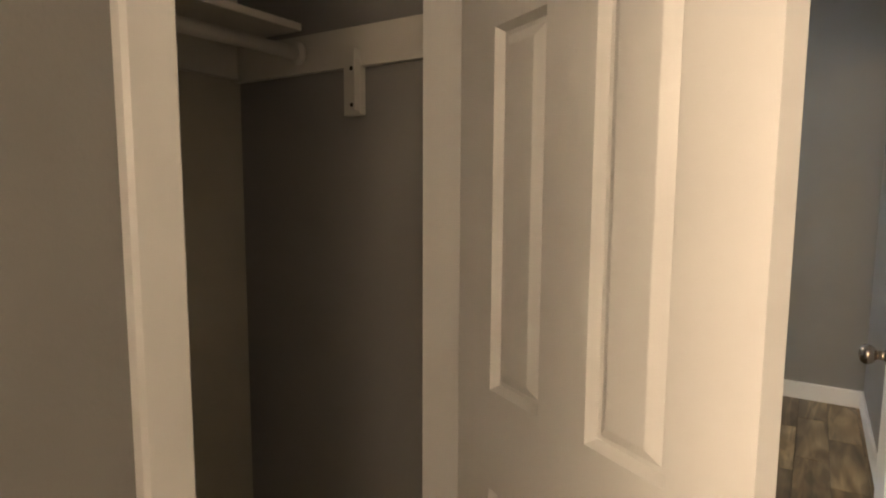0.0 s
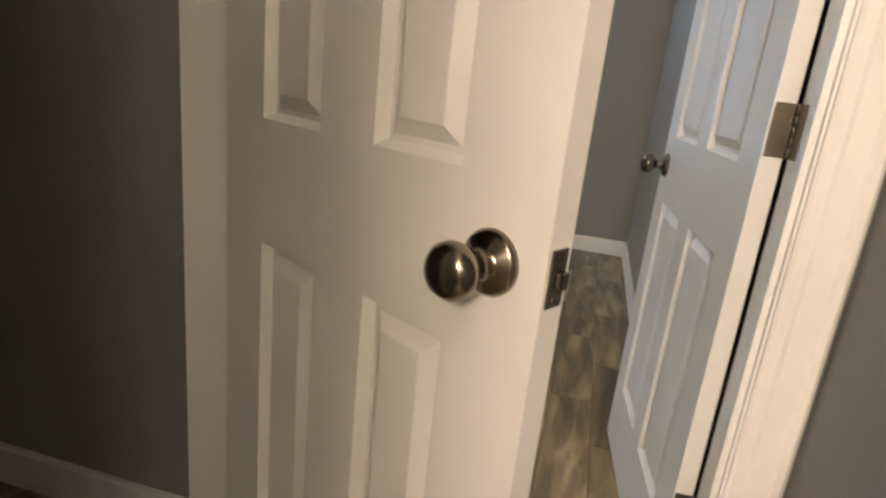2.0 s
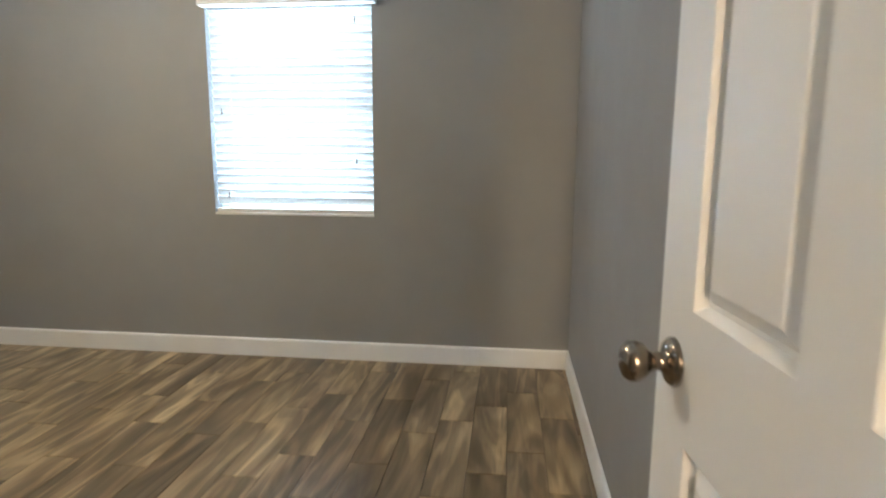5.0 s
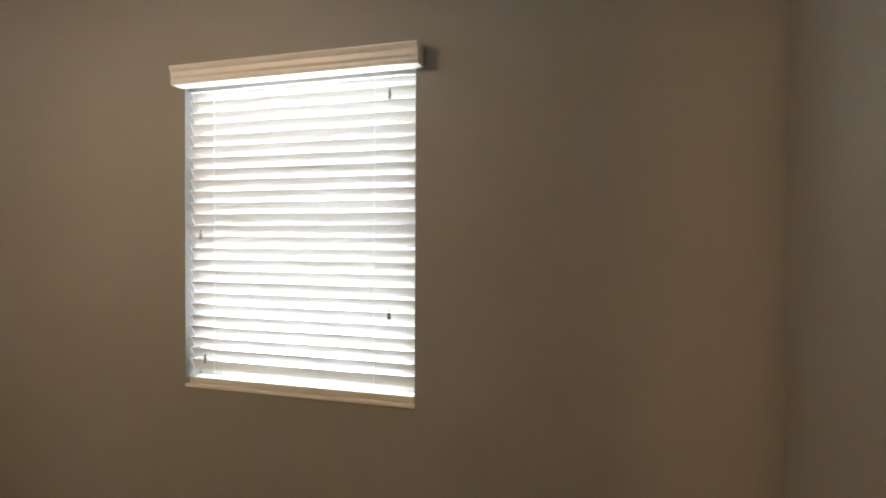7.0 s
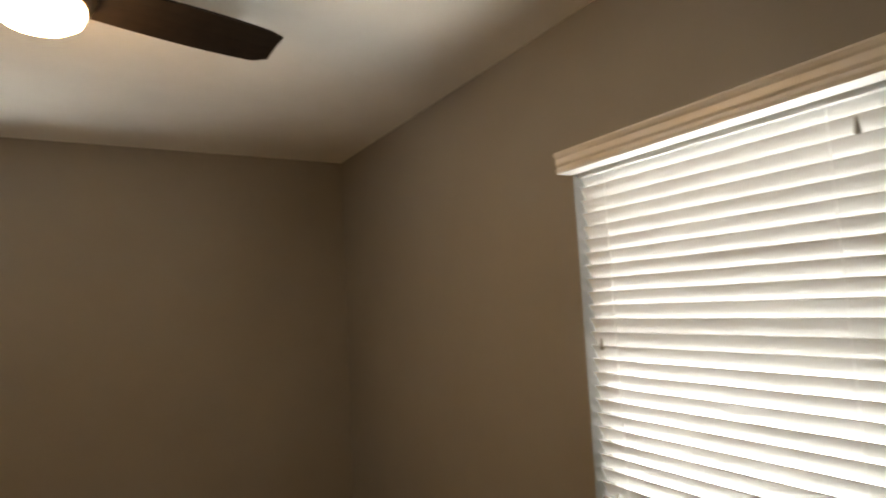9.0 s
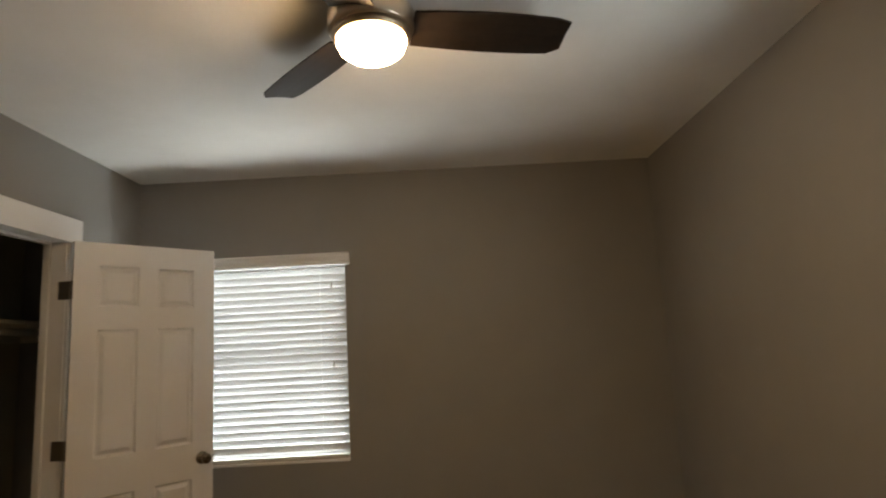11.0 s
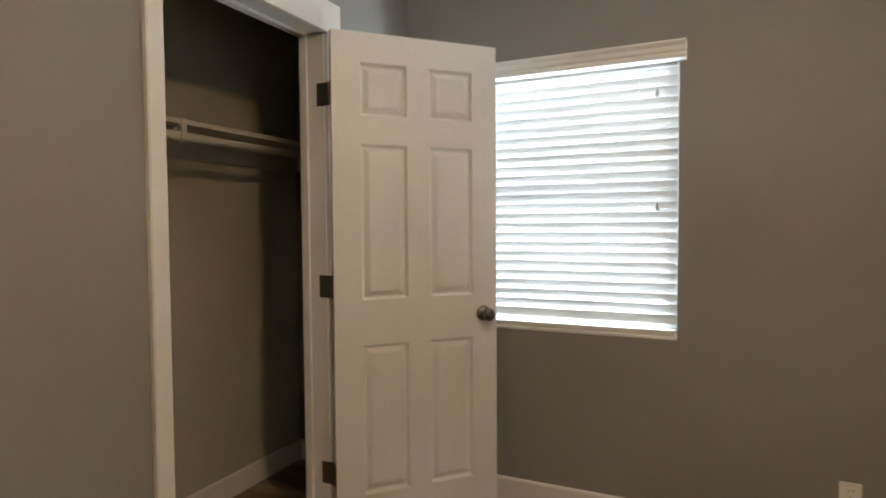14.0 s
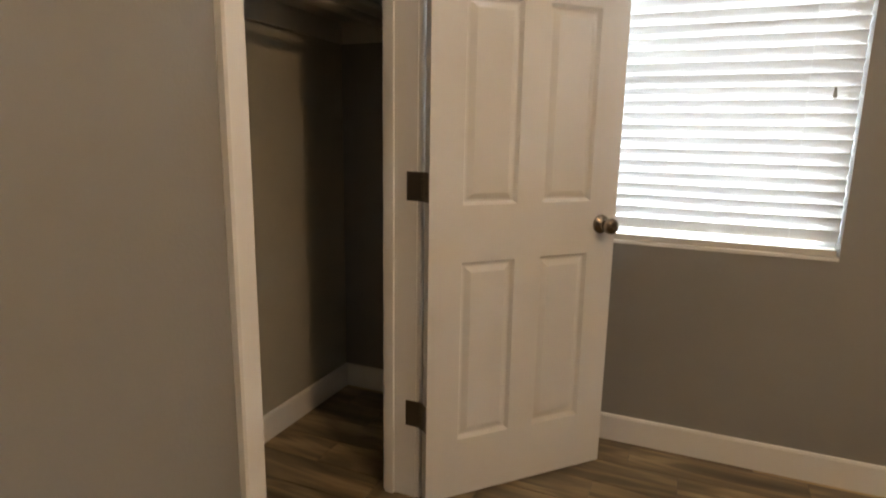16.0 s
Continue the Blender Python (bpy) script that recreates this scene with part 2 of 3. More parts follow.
# second box: added unseen stub, shades the closet side from the hall light
setting(link("wall_hall_south_and_shade_stub", boxes((-1.9, HALL_E + 0.1, HALL_S - 0.1, HALL_S, -0.25, CEIL_Z), (HALL_W, -0.36, -2.1, -2.0, 0, CEIL_Z)), WALL), "plain grey painted hall end wall and an added unseen stub that blocks light")
HCB = -1.685
setting(link("wall_hall_closet", boxes((HCB - 0.1, HCB, -1.35, -T, 0, CEIL_Z), (HCB, HALL_W - T, -1.35, -1.25, 0, CEIL_Z)), CLOSET), "dull grey hall closet walls")
CB = -0.70
setting(link("wall_closet_back", boxes((WEST, -1.95, CB - 0.1, CB, 0, CEIL_Z)), CLOSET), "dull grey bedroom closet back wall")
setting(link("wall_closet_side", boxes((-1.95, -1.85, CB - 0.1, -T, 0, CEIL_Z)), CLOSET), "dull grey bedroom closet side wall")
setting(link("ceiling", boxes((WEST - 0.15, EAST + 0.25, HALL_S - 0.1, NORTH + 0.15, CEIL_Z, CEIL_Z + 0.12)), CEIL), "off-white textured ceiling")
floor = setting(link("floor", boxes((WEST - 0.1, HALL_E + 0.02, HALL_S, NORTH + 0.1, -0.12, -0.004)), GROUT), "grey-brown wood-look plank tile floor")


def jamb(name, x0, x1, y0, y1):
    """Door lining with a stop, for an opening along x in a wall y0..y1."""
    s = 0.011
    ys = y0 + (y1 - y0) * 0.35
    return boxes((x0 - J, x0, y0, y1, 0, DOOR_TOP), (x1, x1 + J, y0, y1, 0, DOOR_TOP), (x0 - J, x1 + J, y0, y1, DOOR_TOP, DOOR_TOP + J - 0.001),
        (x0, x0 + s, ys - 0.03, ys, 0, DOOR_TOP - s), (x1 - s, x1, ys - 0.03, ys, 0, DOOR_TOP - s), (x0, x1, ys - 0.03, ys, DOOR_TOP - s, DOOR_TOP))


def turned(bm, m):
    bmesh.ops.transform(bm, matrix=m, verts=bm.verts[:])
    return bm


setting(link("trim_closet_jamb", jamb("j", CL[0], CL[1], -T - 0.002, 0.002), TRIM), "white closet door lining")
setting(link("trim_entry_jamb", jamb("j", EN[0], EN[1], -T - 0.002, 0.002), TRIM), "white bedroom door lining")
# the hall closet lining is built along x and turned to run along y
setting(link("trim_hall_closet_jamb", turned(jamb("j", HC[0], HC[1], -HALL_W - 0.002, -HALL_W + T + 0.002), pose(0, 0, 0, 0, 0, 90) @ Matrix.Identity(4)), TRIM), "white hall closet door lining")

# casings: (out, across) profile of a small moulded board
FLAT = [(0.0, 0.0), (0.014, 0.0), (0.018, 0.004), (0.018, 0.052), (0.014, 0.057), (0.0, 0.057)]
MOULD = [(0.0, 0.0), (0.009, 0.0), (0.012, 0.006), (0.012, 0.022), (0.016, 0.028), (0.016, 0.060), (0.019, 0.066), (0.019, 0.078), (0.014, 0.084), (0.0, 0.084)]


def casing(name, prof, base, height, across, out, label):
    return setting(link(name, extrude_profile(prof, base, (base[0], base[1], height), up=across, out=out), TRIM), label)


lab = "white door casing with worn edges"
casing("trim_closet_casing", FLAT, (CL[1] + 0.004, 0.0, 0), DOOR_TOP - 0.005, (1, 0, 0), (0, 1, 0), lab)
casing("trim_closet_casing", FLAT, (CL[0] - 0.004, 0.0, 0), DOOR_TOP - 0.005, (-1, 0, 0), (0, 1, 0), lab)
setting(link("trim_closet_head", soft_box(CL[0] - 0.085, CL[1] + 0.054, 0.0, 0.024, DOOR_TOP - 0.004, DOOR_TOP + 0.118), TRIM), "flat white head board over the closet door")
casing("trim_entry_casing", MOULD, (EN[1] + 0.004, -T, 0), DOOR_TOP, (1, 0, 0), (0, -1, 0), lab)
casing("trim_entry_casing", MOULD, (EN[0] - 0.004, -T, 0), DOOR_TOP, (-0.5, 0, 0), (0, -1, 0), lab)
setting(link("trim_entry_head", soft_box(EN[0] - 0.05, HALL_E - 0.002, -T - 0.02, -T, DOOR_TOP + 0.001, DOOR_TOP + 0.09), TRIM), "white head casing over the bedroom door")
casing("trim_entry_casing_room", FLAT, (EN[0] - 0.004, 0, 0), DOOR_TOP, (-1, 0, 0), (0, 1, 0), lab)
setting(link("trim_entry_head_room", soft_box(EN[0] - 0.09, EAST - 0.002, 0, 0.024, DOOR_TOP + 0.001, DOOR_TOP + 0.12), TRIM), "flat white head board over the bedroom door")
casing("trim_hall_closet_casing", FLAT, (HALL_W, HC[0] - 0.004, 0), DOOR_TOP - 0.005, (0, -0.98, 0), (1, 0, 0), lab)
setting(link("trim_hall_closet_head", soft_box(HALL_W, HALL_W + 0.022, HC[0] - 0.1, -T - 0.021, DOOR_TOP - 0.004, DOOR_TOP + 0.10), TRIM), "flat white head board over the hall closet")

BASE = [(0.0, 0.0), (0.014, 0.0), (0.014, 0.099), (0.010, 0.107), (0.0, 0.108)]


def baseboard(a, b, out):
    setting(link("baseboard", extrude_profile(BASE, (*a, 0), (*b, 0), out=(*out, 0)), TRIM), "white painted baseboard along the wall")


baseboard((WEST, NORTH), (EAST, NORTH), (0, -1))
baseboard((WEST, 0.0), (WEST, NORTH - 0.014), (1, 0))
baseboard((EAST, 0.03), (EAST, NORTH - 0.014), (-1, 0))
baseboard((WEST + 0.014, 0), (CL[0] - 0.062, 0), (0, 1))
baseboard((CL[1] + 0.073, 0), (EN[0] - 0.062, 0), (0, 1))
baseboard((WEST, CB), (-1.95, CB), (0, 1))
baseboard((WEST, CB + 0.014), (WEST, -T), (1, 0))
baseboard((HCB, -1.25), (HCB, -T - 0.014), (1, 0))
baseboard((HCB, -T), (HALL_W - T, -T), (0, -1))
baseboard((HALL_E, HALL_S), (HALL_E, -T - 0.022), (-1, 0))
baseboard((HALL_W, HALL_S), (HALL_W, HC[0] - 0.08), (1, 0))

# ---------------- windows ----------------


def window(name, m, width, label):
    """Single-hung window; local x along the wall, y outwards, z from the sill."""
    h = HEAD - SILL
    w = setting(empty(name, m), label)
    fr = boxes((0, 0.045, 0.085, 0.145, 0, h), (width - 0.045, width, 0.085, 0.145, 0, h), (0.045, width - 0.045, 0.085, 0.145, 0, 0.045), (0.045, width - 0.045, 0.085, 0.145, h - 0.045, h))
    part("window_frame", fr, VINYL, w, "white vinyl frame")
    mid = h * 0.5
    part("meeting_rail", soft_box(0.045, width - 0.045, 0.092, 0.135, mid - 0.022, mid + 0.022), VINYL, w)
    part("window_sill", soft_box(0.001, width - 0.001, -0.004, 0.085, -0.006, 0.006, 0.002), TRIM, w, "thin white painted sill")
    for z0, z1 in ((0.045, mid - 0.022), (mid + 0.022, h - 0.045)):
        p = part("pane", boxes((0.045, width - 0.045, 0.110, 0.114, z0, z1)), GLASS, w, "clear glass")
        p.visible_shadow = False
    return w


window("window_1", pose(W1[0], NORTH, SILL), W1[1] - W1[0], "white vinyl window behind a lowered blind")
window("window_2", pose(WEST, W2[0], SILL2, 0, 0, 90), W2[1] - W2[0], "white vinyl window behind a lowered blind")


def blind(m, width, tilt, label, tags):
    """Faux-wood blind; local x along the wall, y outwards (0 = wall face), z from the sill."""
    h = HEAD - SILL
    b = tagged(empty("window_blind", m), label, "blind")
    val = [(-0.002, 0.0), (0.060, 0.0), (0.063, 0.010), (0.058, 0.022), (0.063, 0.030), (0.063, 0.048), (0.068, 0.054), (0.072, 0.064), (0.066, 0.071), (-0.002, 0.071)]
    z0 = h - 0.030
    part("valance", extrude_profile([(q[0], q[1]) for q in val], (-0.012, 0, z0), (width + 0.028, 0, z0)), TRIM, b, "white moulded valance")
    part("headrail", boxes((0.006, width - 0.006, 0.012, 0.062, h - 0.042, h - 0.002)), TRIM, b)
    n = 25
    top, low = h - 0.055, 0.074
    me = None
    for i in range(n):
        if me is None:
            bm = bmesh.new()
            rows = []
            for x in (0.005, width - 0.005):
                up = [(-0.0250 + 0.05 * k / 6, 0.0022 * (1 - (k / 3 - 1) ** 2)) for k in range(7)]
                prof = [(a, c + 0.0012) for a, c in up] + [(a, c - 0.0012) for a, c in reversed(up)]
                rows.append([bm.verts.new((x, a, c)) for a, c in prof])
            k = len(rows[0])
            for q in range(k):
                bm.faces.new((rows[0][q], rows[0][(q + 1) % k], rows[1][(q + 1) % k], rows[1][q]))
            bm.faces.new(rows[0])
            bm.faces.new(list(reversed(rows[1])))
            ob = link("slat", bm, SLAT, b)
            me = ob.data
        else:
            ob = new("slat", me)
            ob.parent = b
        sag = random.uniform(-0.6, 0.6)
        ob.matrix_basis = pose(0, 0.037, low + (top - low) * i / (n - 1), tilt + sag, 0, random.uniform(-0.08, 0.08))
    # rail takes the darker shelf paint to put the recess shade into its colour
    part("bottom_rail", soft_box(0.008, width - 0.008, 0.012, 0.066, 0.007, 0.030, 0.004), SHELF, b, "bottom rail in a darker cream that stands for its shade")
    for x in (0.125, width - 0.155):
        part("ladder_cord", boxes((x - 0.0008, x + 0.0008, 0.0095, 0.0111, 0.03, h - 0.045), (x - 0.001, x + 0.001, 0.0625, 0.0645, 0.03, h - 0.045)), CORD, b, "thin white cord")
    for x, z in tags:
        bm = bmesh.new()
        lathe(bm, [(0.0, 0.036), (0.003, 0.036), (0.005, 0.022), (0.007, 0.004), (0.006, 0.0), (0.0, 0.0)], 12, Matrix.Translation((x, 0.002, z)))
        t = part("cord_tassel", bm, TAG, b, "small grey cord tassel", True)
    return b


TILT = -62
tags1 = ((0.07, 0.56), (0.09, 0.09), (0.845, 1.04), (0.845, 0.29))
blind(pose(W1[0], NORTH, SILL), W1[1] - W1[0], TILT, "white faux-wood blind lowered in the north window", tags1)
tags2 = ((0.07, 0.56), (0.84, 1.00), (0.845, 0.53), (0.09, 0.09))
blind(pose(WEST, W2[0], SILL2, 0, 0, 90), W2[1] - W2[0], TILT, "white faux-wood blind lowered in the west window", tags2)

# ---------------- doors ----------------
DT = 0.035


def six_panel_door(width, m, label, mu=0.095, lift=0.0, hinges=(0.27, 1.02, 1.76)):
    """Local: x from the hinge edge, y across the leaf (pin at y = 0, leaf towards -y), z up."""
    d = tagged(empty("panel_door", m), label, "door")
    h = 2.03
    st = 0.112
    pw = (width - 2 * st - mu) / 2
    xs = ((st, st + pw), (st + pw + mu, width - st))
    zs = ((0.205 + lift, 0.805 + lift), (0.985 + lift, 1.597 + lift), (1.708 + lift, 1.914 + lift))
    z_off = 0.012
    xb = sorted({0.0, width, *[v for p in xs for v in p]})
    zb = sorted({0.0, h, *[v for p in zs for v in p]})
    bm = bmesh.new()
    g, rec, mid = 0.009, 0.0150, -DT / 2
    holes = {(a, c) for a in xs for c in zs}
    for sgn in (1, -1):
        y = mid + sgn * DT / 2
        yr = mid + sgn * (DT / 2 - rec)
        for x0, x1 in zip(xb, xb[1:]):
            for z0, z1 in zip(zb, zb[1:]):
                q = [bm.verts.new((x, y, z + z_off)) for x, z in ((x0, z0), (x1, z0), (x1, z1), (x0, z1))]
                if ((x0, x1), (z0, z1)) in holes:
                    r = [bm.verts.new((x, yr, z + z_off)) for x, z in ((x0 + g, z0 + g), (x1 - g, z0 + g), (x1 - g, z1 - g), (x0 + g, z1 - g))]
                    for i in range(4):
                        bm.faces.new((q[i], q[(i + 1) % 4], r[(i + 1) % 4], r[i]))
                else:
                    bm.faces.new(q)
    for a in (0.0, width):
        bm.faces.new([bm.verts.new((a, y, z + z_off)) for y, z in ((0, 0), (-DT, 0), (-DT, h), (0, h))])
    for c in (0.0, h):
        bm.faces.new([bm.verts.new((x, y, c + z_off)) for x, y in ((0, 0), (width, 0), (width, -DT), (0, -DT))])
    bmesh.ops.remove_doubles(bm, verts=bm.verts[:], dist=0.0001)
    part("leaf", bm, DOOR, d, "white painted stiles and rails")
    for (x0, x1) in xs:
        for (z0, z1) in zs:
            pm = bmesh.new()
            for sgn in (1, -1):
                rings = []
                for inset, depth in ((g - 0.001, rec), (0.016, rec), (0.034, 0.0035), (0.0365, 0.003)):
                    y = mid + sgn * (DT / 2 - depth)
                    rings.append([pm.verts.new((x, y, z + z_off)) for x, z in ((x0 + inset, z0 + inset), (x1 - inset, z0 + inset), (x1 - inset, z1 - inset), (x0 + inset, z1 - inset))])
                for a, b in zip(rings, rings[1:]):
                    for i in range(4):
                        pm.faces.new((a[i], a[(i + 1) % 4], b[(i + 1) % 4], b[i]))
                pm.faces.new(rings[-1])
            part("panel", pm, DOOR, d)
    kx, kz = width - 0.062, 0.915 + lift
    prof = [(0.0, 0.0), (0.033, 0.0), (0.033, 0.004), (0.029, 0.009), (0.017, 0.012), (0.0125, 0.018), (0.0125, 0.032), (0.018, 0.036), (0.0245, 0.043), (0.0275, 0.052), (0.0265, 0.061), (0.021, 0.068), (0.012, 0.0715), (0.0, 0.0725)]
    for rx, y in ((-90, 0.0), (90, -DT)):
        bm = lathe(bmesh.new(), prof, 32, pose(kx, y, kz, rx))
        part("door_knob", bm, NICKEL, d, "round satin nickel knob", True)
    lp = part("latch_plate", soft_box(width - 0.001, width + 0.0015, -DT / 2 - 0.0125, -DT / 2 + 0.0125, kz - 0.028, kz + 0.028, 0.0008, 1), HINGE, d, "nickel latch plate")
    for dz in (-0.021, 0.021):
        part("screw", lathe(bmesh.new(), [(0.0, 0.0), (0.0038, 0.0), (0.003, 0.0009), (0.0, 0.001)], 12, pose(width + 0.0014, -DT / 2, kz + dz, 0, 90, 0)), NICKEL, lp)
    part("latch_bolt", soft_box(width, width + 0.011, -DT / 2 - 0.006, -DT / 2 + 0.006, kz - 0.008, kz + 0.008, 0.003, 2), NICKEL, lp)
    for z in hinges:
        bm = boxes((-0.0025, 0.0004, -DT + 0.003, 0.0, z, z + 0.089))
        lathe_bm = bmesh.new()
        for k in range(5):
            lathe(lathe_bm, [(0.0, z + 0.0178 * k), (0.0056, z + 0.0178 * k), (0.0062, z + 0.0178 * k + 0.002), (0.0062, z + 0.0178 * k + 0.0155), (0.0056, z + 0.0172 + 0.0178 * k), (0.0, z + 0.0172 + 0.0178 * k)], 14)
        bmesh.ops.transform(lathe_bm, matrix=Matrix.Translation((-0.004, 0.0045, 0)), verts=lathe_bm.verts[:])
        hp = part("hinge", bm, HINGE, d, "dull nickel butt hinge")
        part("hinge_barrel", lathe_bm, HINGE, hp, "", True)
    return d


def hinge_leaves(place, axis, zs, out=0.0):
    """The fixed hinge leaves let into a lining."""
    for z in zs:
        b = [place[0] - 0.0012, place[0] + 0.0012, place[1] - 0.033, place[1] + out] if axis == "y" else [place[0] - 0.033, place[0], place[1] - 0.0012, place[1] + 0.0012]
        tagged(link("jamb_hinge_leaf", boxes((*b, z, z + 0.089)), HINGE), "dull nickel hinge leaf on the white door lining", "hinge", "jamb hinge leaves")


# entry door: hinged at the east lining, swung into the bedroom
ENTRY_TURN = 95.2
six_panel_door(0.762, pose(EN[1] - 0.005, 0.014, 0, 0, 0, ENTRY_TURN) @ Matrix.Diagonal((1, -1, 1, 1)), "white six-panel bedroom door standing open against the wall", lift=0.006, hinges=(0.262, 1.026, 1.76))
hinge_leaves((EN[1], 0.0), "y", (0.262, 1.026, 1.76))
# bedroom closet door: hinged at the west lining, swung wide open
six_panel_door(0.702, pose(CL[0] + 0.006, 0.031, 0, 0, 0, 137), "white six-panel closet door standing wide open", hinges=(0.26, 1.008, 1.76))
hinge_leaves((CL[0], 0.0), "y", (0.26, 1.008, 1.76), 0.030)
# hall closet door: hinged at the north lining, half open into the hall
HALL_DOOR = six_panel_door(0.605, pose(HALL_W + 0.010, HC[1] - 0.007, 0, 0, 0, -30), "white six-panel hall closet door standing half open", mu=0.106, lift=0.02)
hinge_leaves((HALL_W + 0.002, HC[1]), "x", (0.27, 1.02, 1.76))


def strike(m, label):
    s = tagged(empty("strike_plate", m), label, "strike plate")
    part("plate", soft_box(-0.0006, 0.0016, -0.014, 0.014, -0.029, 0.029, 0.0006, 1), HINGE, s)
    part("latch_hole", boxes((0.0012, 0.0021, -0.006, 0.006, -0.012, 0.012)), DARK, s, "dark latch hole")


strike(pose(EN[0], -0.018, 0.921), "nickel strike plate on the bedroom door lining")
strike(pose(CL[1], -0.030, 0.915, 0, 0, 180), "nickel strike plate on the closet door lining")

# ---------------- closets ----------------


# bedroom closet: shelf and rod along the back wall
tagged(link("closet_shelf", soft_box(WEST + 0.002, -1.952, CB, CB + 0.30, 1.672, 1.692, 0.003), SHELF), "white painted board shelf across the bedroom closet", "shelf")
tagged(link("shelf_cleat", soft_box(WEST + 0.022, -1.952, CB, CB + 0.019, 1.585, 1.671, 0.002), SHELF), "white painted cleat under the closet shelf", "cleat")
tagged(link("shelf_cleat", soft_box(WEST, WEST + 0.019, CB, CB + 0.50, 1.585, 1.671, 0.002), SHELF), "white painted cleat on the closet side wall", "cleat")


def rod(a, b, label):
    r = tagged(empty("closet_rod", Matrix.Translation(a)), label, "closet rod")
    d = Vector(b) - Vector(a)
    m = d.to_track_quat("Z", "Y").to_matrix().to_4x4()
    part("pole", lathe(bmesh.new(), [(0.0, 0.0), (0.0165, 0.0), (0.0165, d.length), (0.0, d.length)], 20, m), SHELF, r, "", True)
    for z in (0.0, d.length - 0.012):
        part("socket", lathe(bmesh.new(), [(0.0, z), (0.028, z), (0.028, z + 0.012), (0.0, z + 0.012)], 20, m), SHELF, r, "round white socket", True)


rod((WEST + 0.019, CB + 0.29, 1.628), (-1.952, CB + 0.29, 1.628), "white painted hanging rod below the closet shelf")

# steel bracket that carries the shelf and hooks round the rod
sb = tagged(empty("shelf_bracket", pose(-3.15, CB, 1.671)), "white painted steel bracket under the closet shelf and rod", "bracket")
part("wall_leg", soft_box(-0.012, 0.012, 0.0195, 0.024, -0.24, 0.0, 0.001, 1), SHELF, sb)
part("arm", soft_box(-0.012, 0.012, 0.0245, 0.298, -0.006, 0.0, 0.001, 1), SHELF, sb)
brace = soft_box(-0.009, 0.009, 0.0, 0.315, -0.003, 0.003, 0.001, 1)
part("brace", turned(brace, pose(0, 0.026, -0.215, 40)), SHELF, sb)
hook = bmesh.new()
for k in range(11):
    a0, a1 = radians(-100 + 20 * k), radians(-80 + 20 * k)
    ring = [[hook.verts.new((x, 0.29 + r * math.cos(a), -0.043 + r * math.sin(a))) for x, r in ((-0.011, 0.0172), (0.011, 0.0172), (0.011, 0.0212), (-0.011, 0.0212))] for a in (a0, a1)]
    for q in range(4):
        hook.faces.new((ring[0][q], ring[0][(q + 1) % 4], ring[1][(q + 1) % 4], ring[1][q]))
bmesh.ops.remove_doubles(hook, verts=hook.verts[:], dist=0.0001)
part("strap", soft_box(-0.011, 0.011, 0.308, 0.3125, -0.045, 0.020, 0.001, 1), SHELF, sb)
part("rod_hook", hook, SHELF, sb, "curved hook round the rod")

# hall closet: shelf and rod along its back wall, spare rod bracket on the side wall
tagged(link("closet_shelf", soft_box(HCB, HCB + 0.265, -1.248, -T - 0.021, 1.751, 1.770, 0.003), SHELF), "white painted board shelf in the hall closet", "shelf")
tagged(link("shelf_cleat", soft_box(HCB, HALL_W - T - 0.004, -T - 0.019, -T, 1.648, 1.741, 0.002), SHELF), "white painted cleat on the hall closet side wall", "cleat")
tagged(link("shelf_cleat", soft_box(HCB, HCB + 0.019, -1.248, -T - 0.021, 1.655, 1.750, 0.002), SHELF), "white painted cleat under the hall closet shelf", "cleat")
rod((HCB + 0.25, -1.245, 1.697), (HCB + 0.25, -T - 0.02, 1.697), "white painted hanging rod in the hall closet")
br = tagged(empty("rod_bracket", pose(-1.258, -T - 0.019, 1.60)), "painted steel rod bracket screwed to the closet wall", "bracket")
part("plate", soft_box(-0.026, 0.026, -0.003, 0.0185, -0.064, 0.085, 0.002, 1), SHELF, br)
part("flange", soft_box(0.020, 0.026, -0.022, -0.003, -0.055, 0.085, 0.001, 1), SHELF, br)
for z in (0.045, -0.040):
    part("screw_hole", lathe(bmesh.new(), [(0.0, 0.0), (0.005, 0.0), (0.005, 0.0012), (0.0, 0.0012)], 12, pose(0, -0.0032, z, 90)), DARK, br, "black screw hole")

# ---------------- ceiling fan ----------------


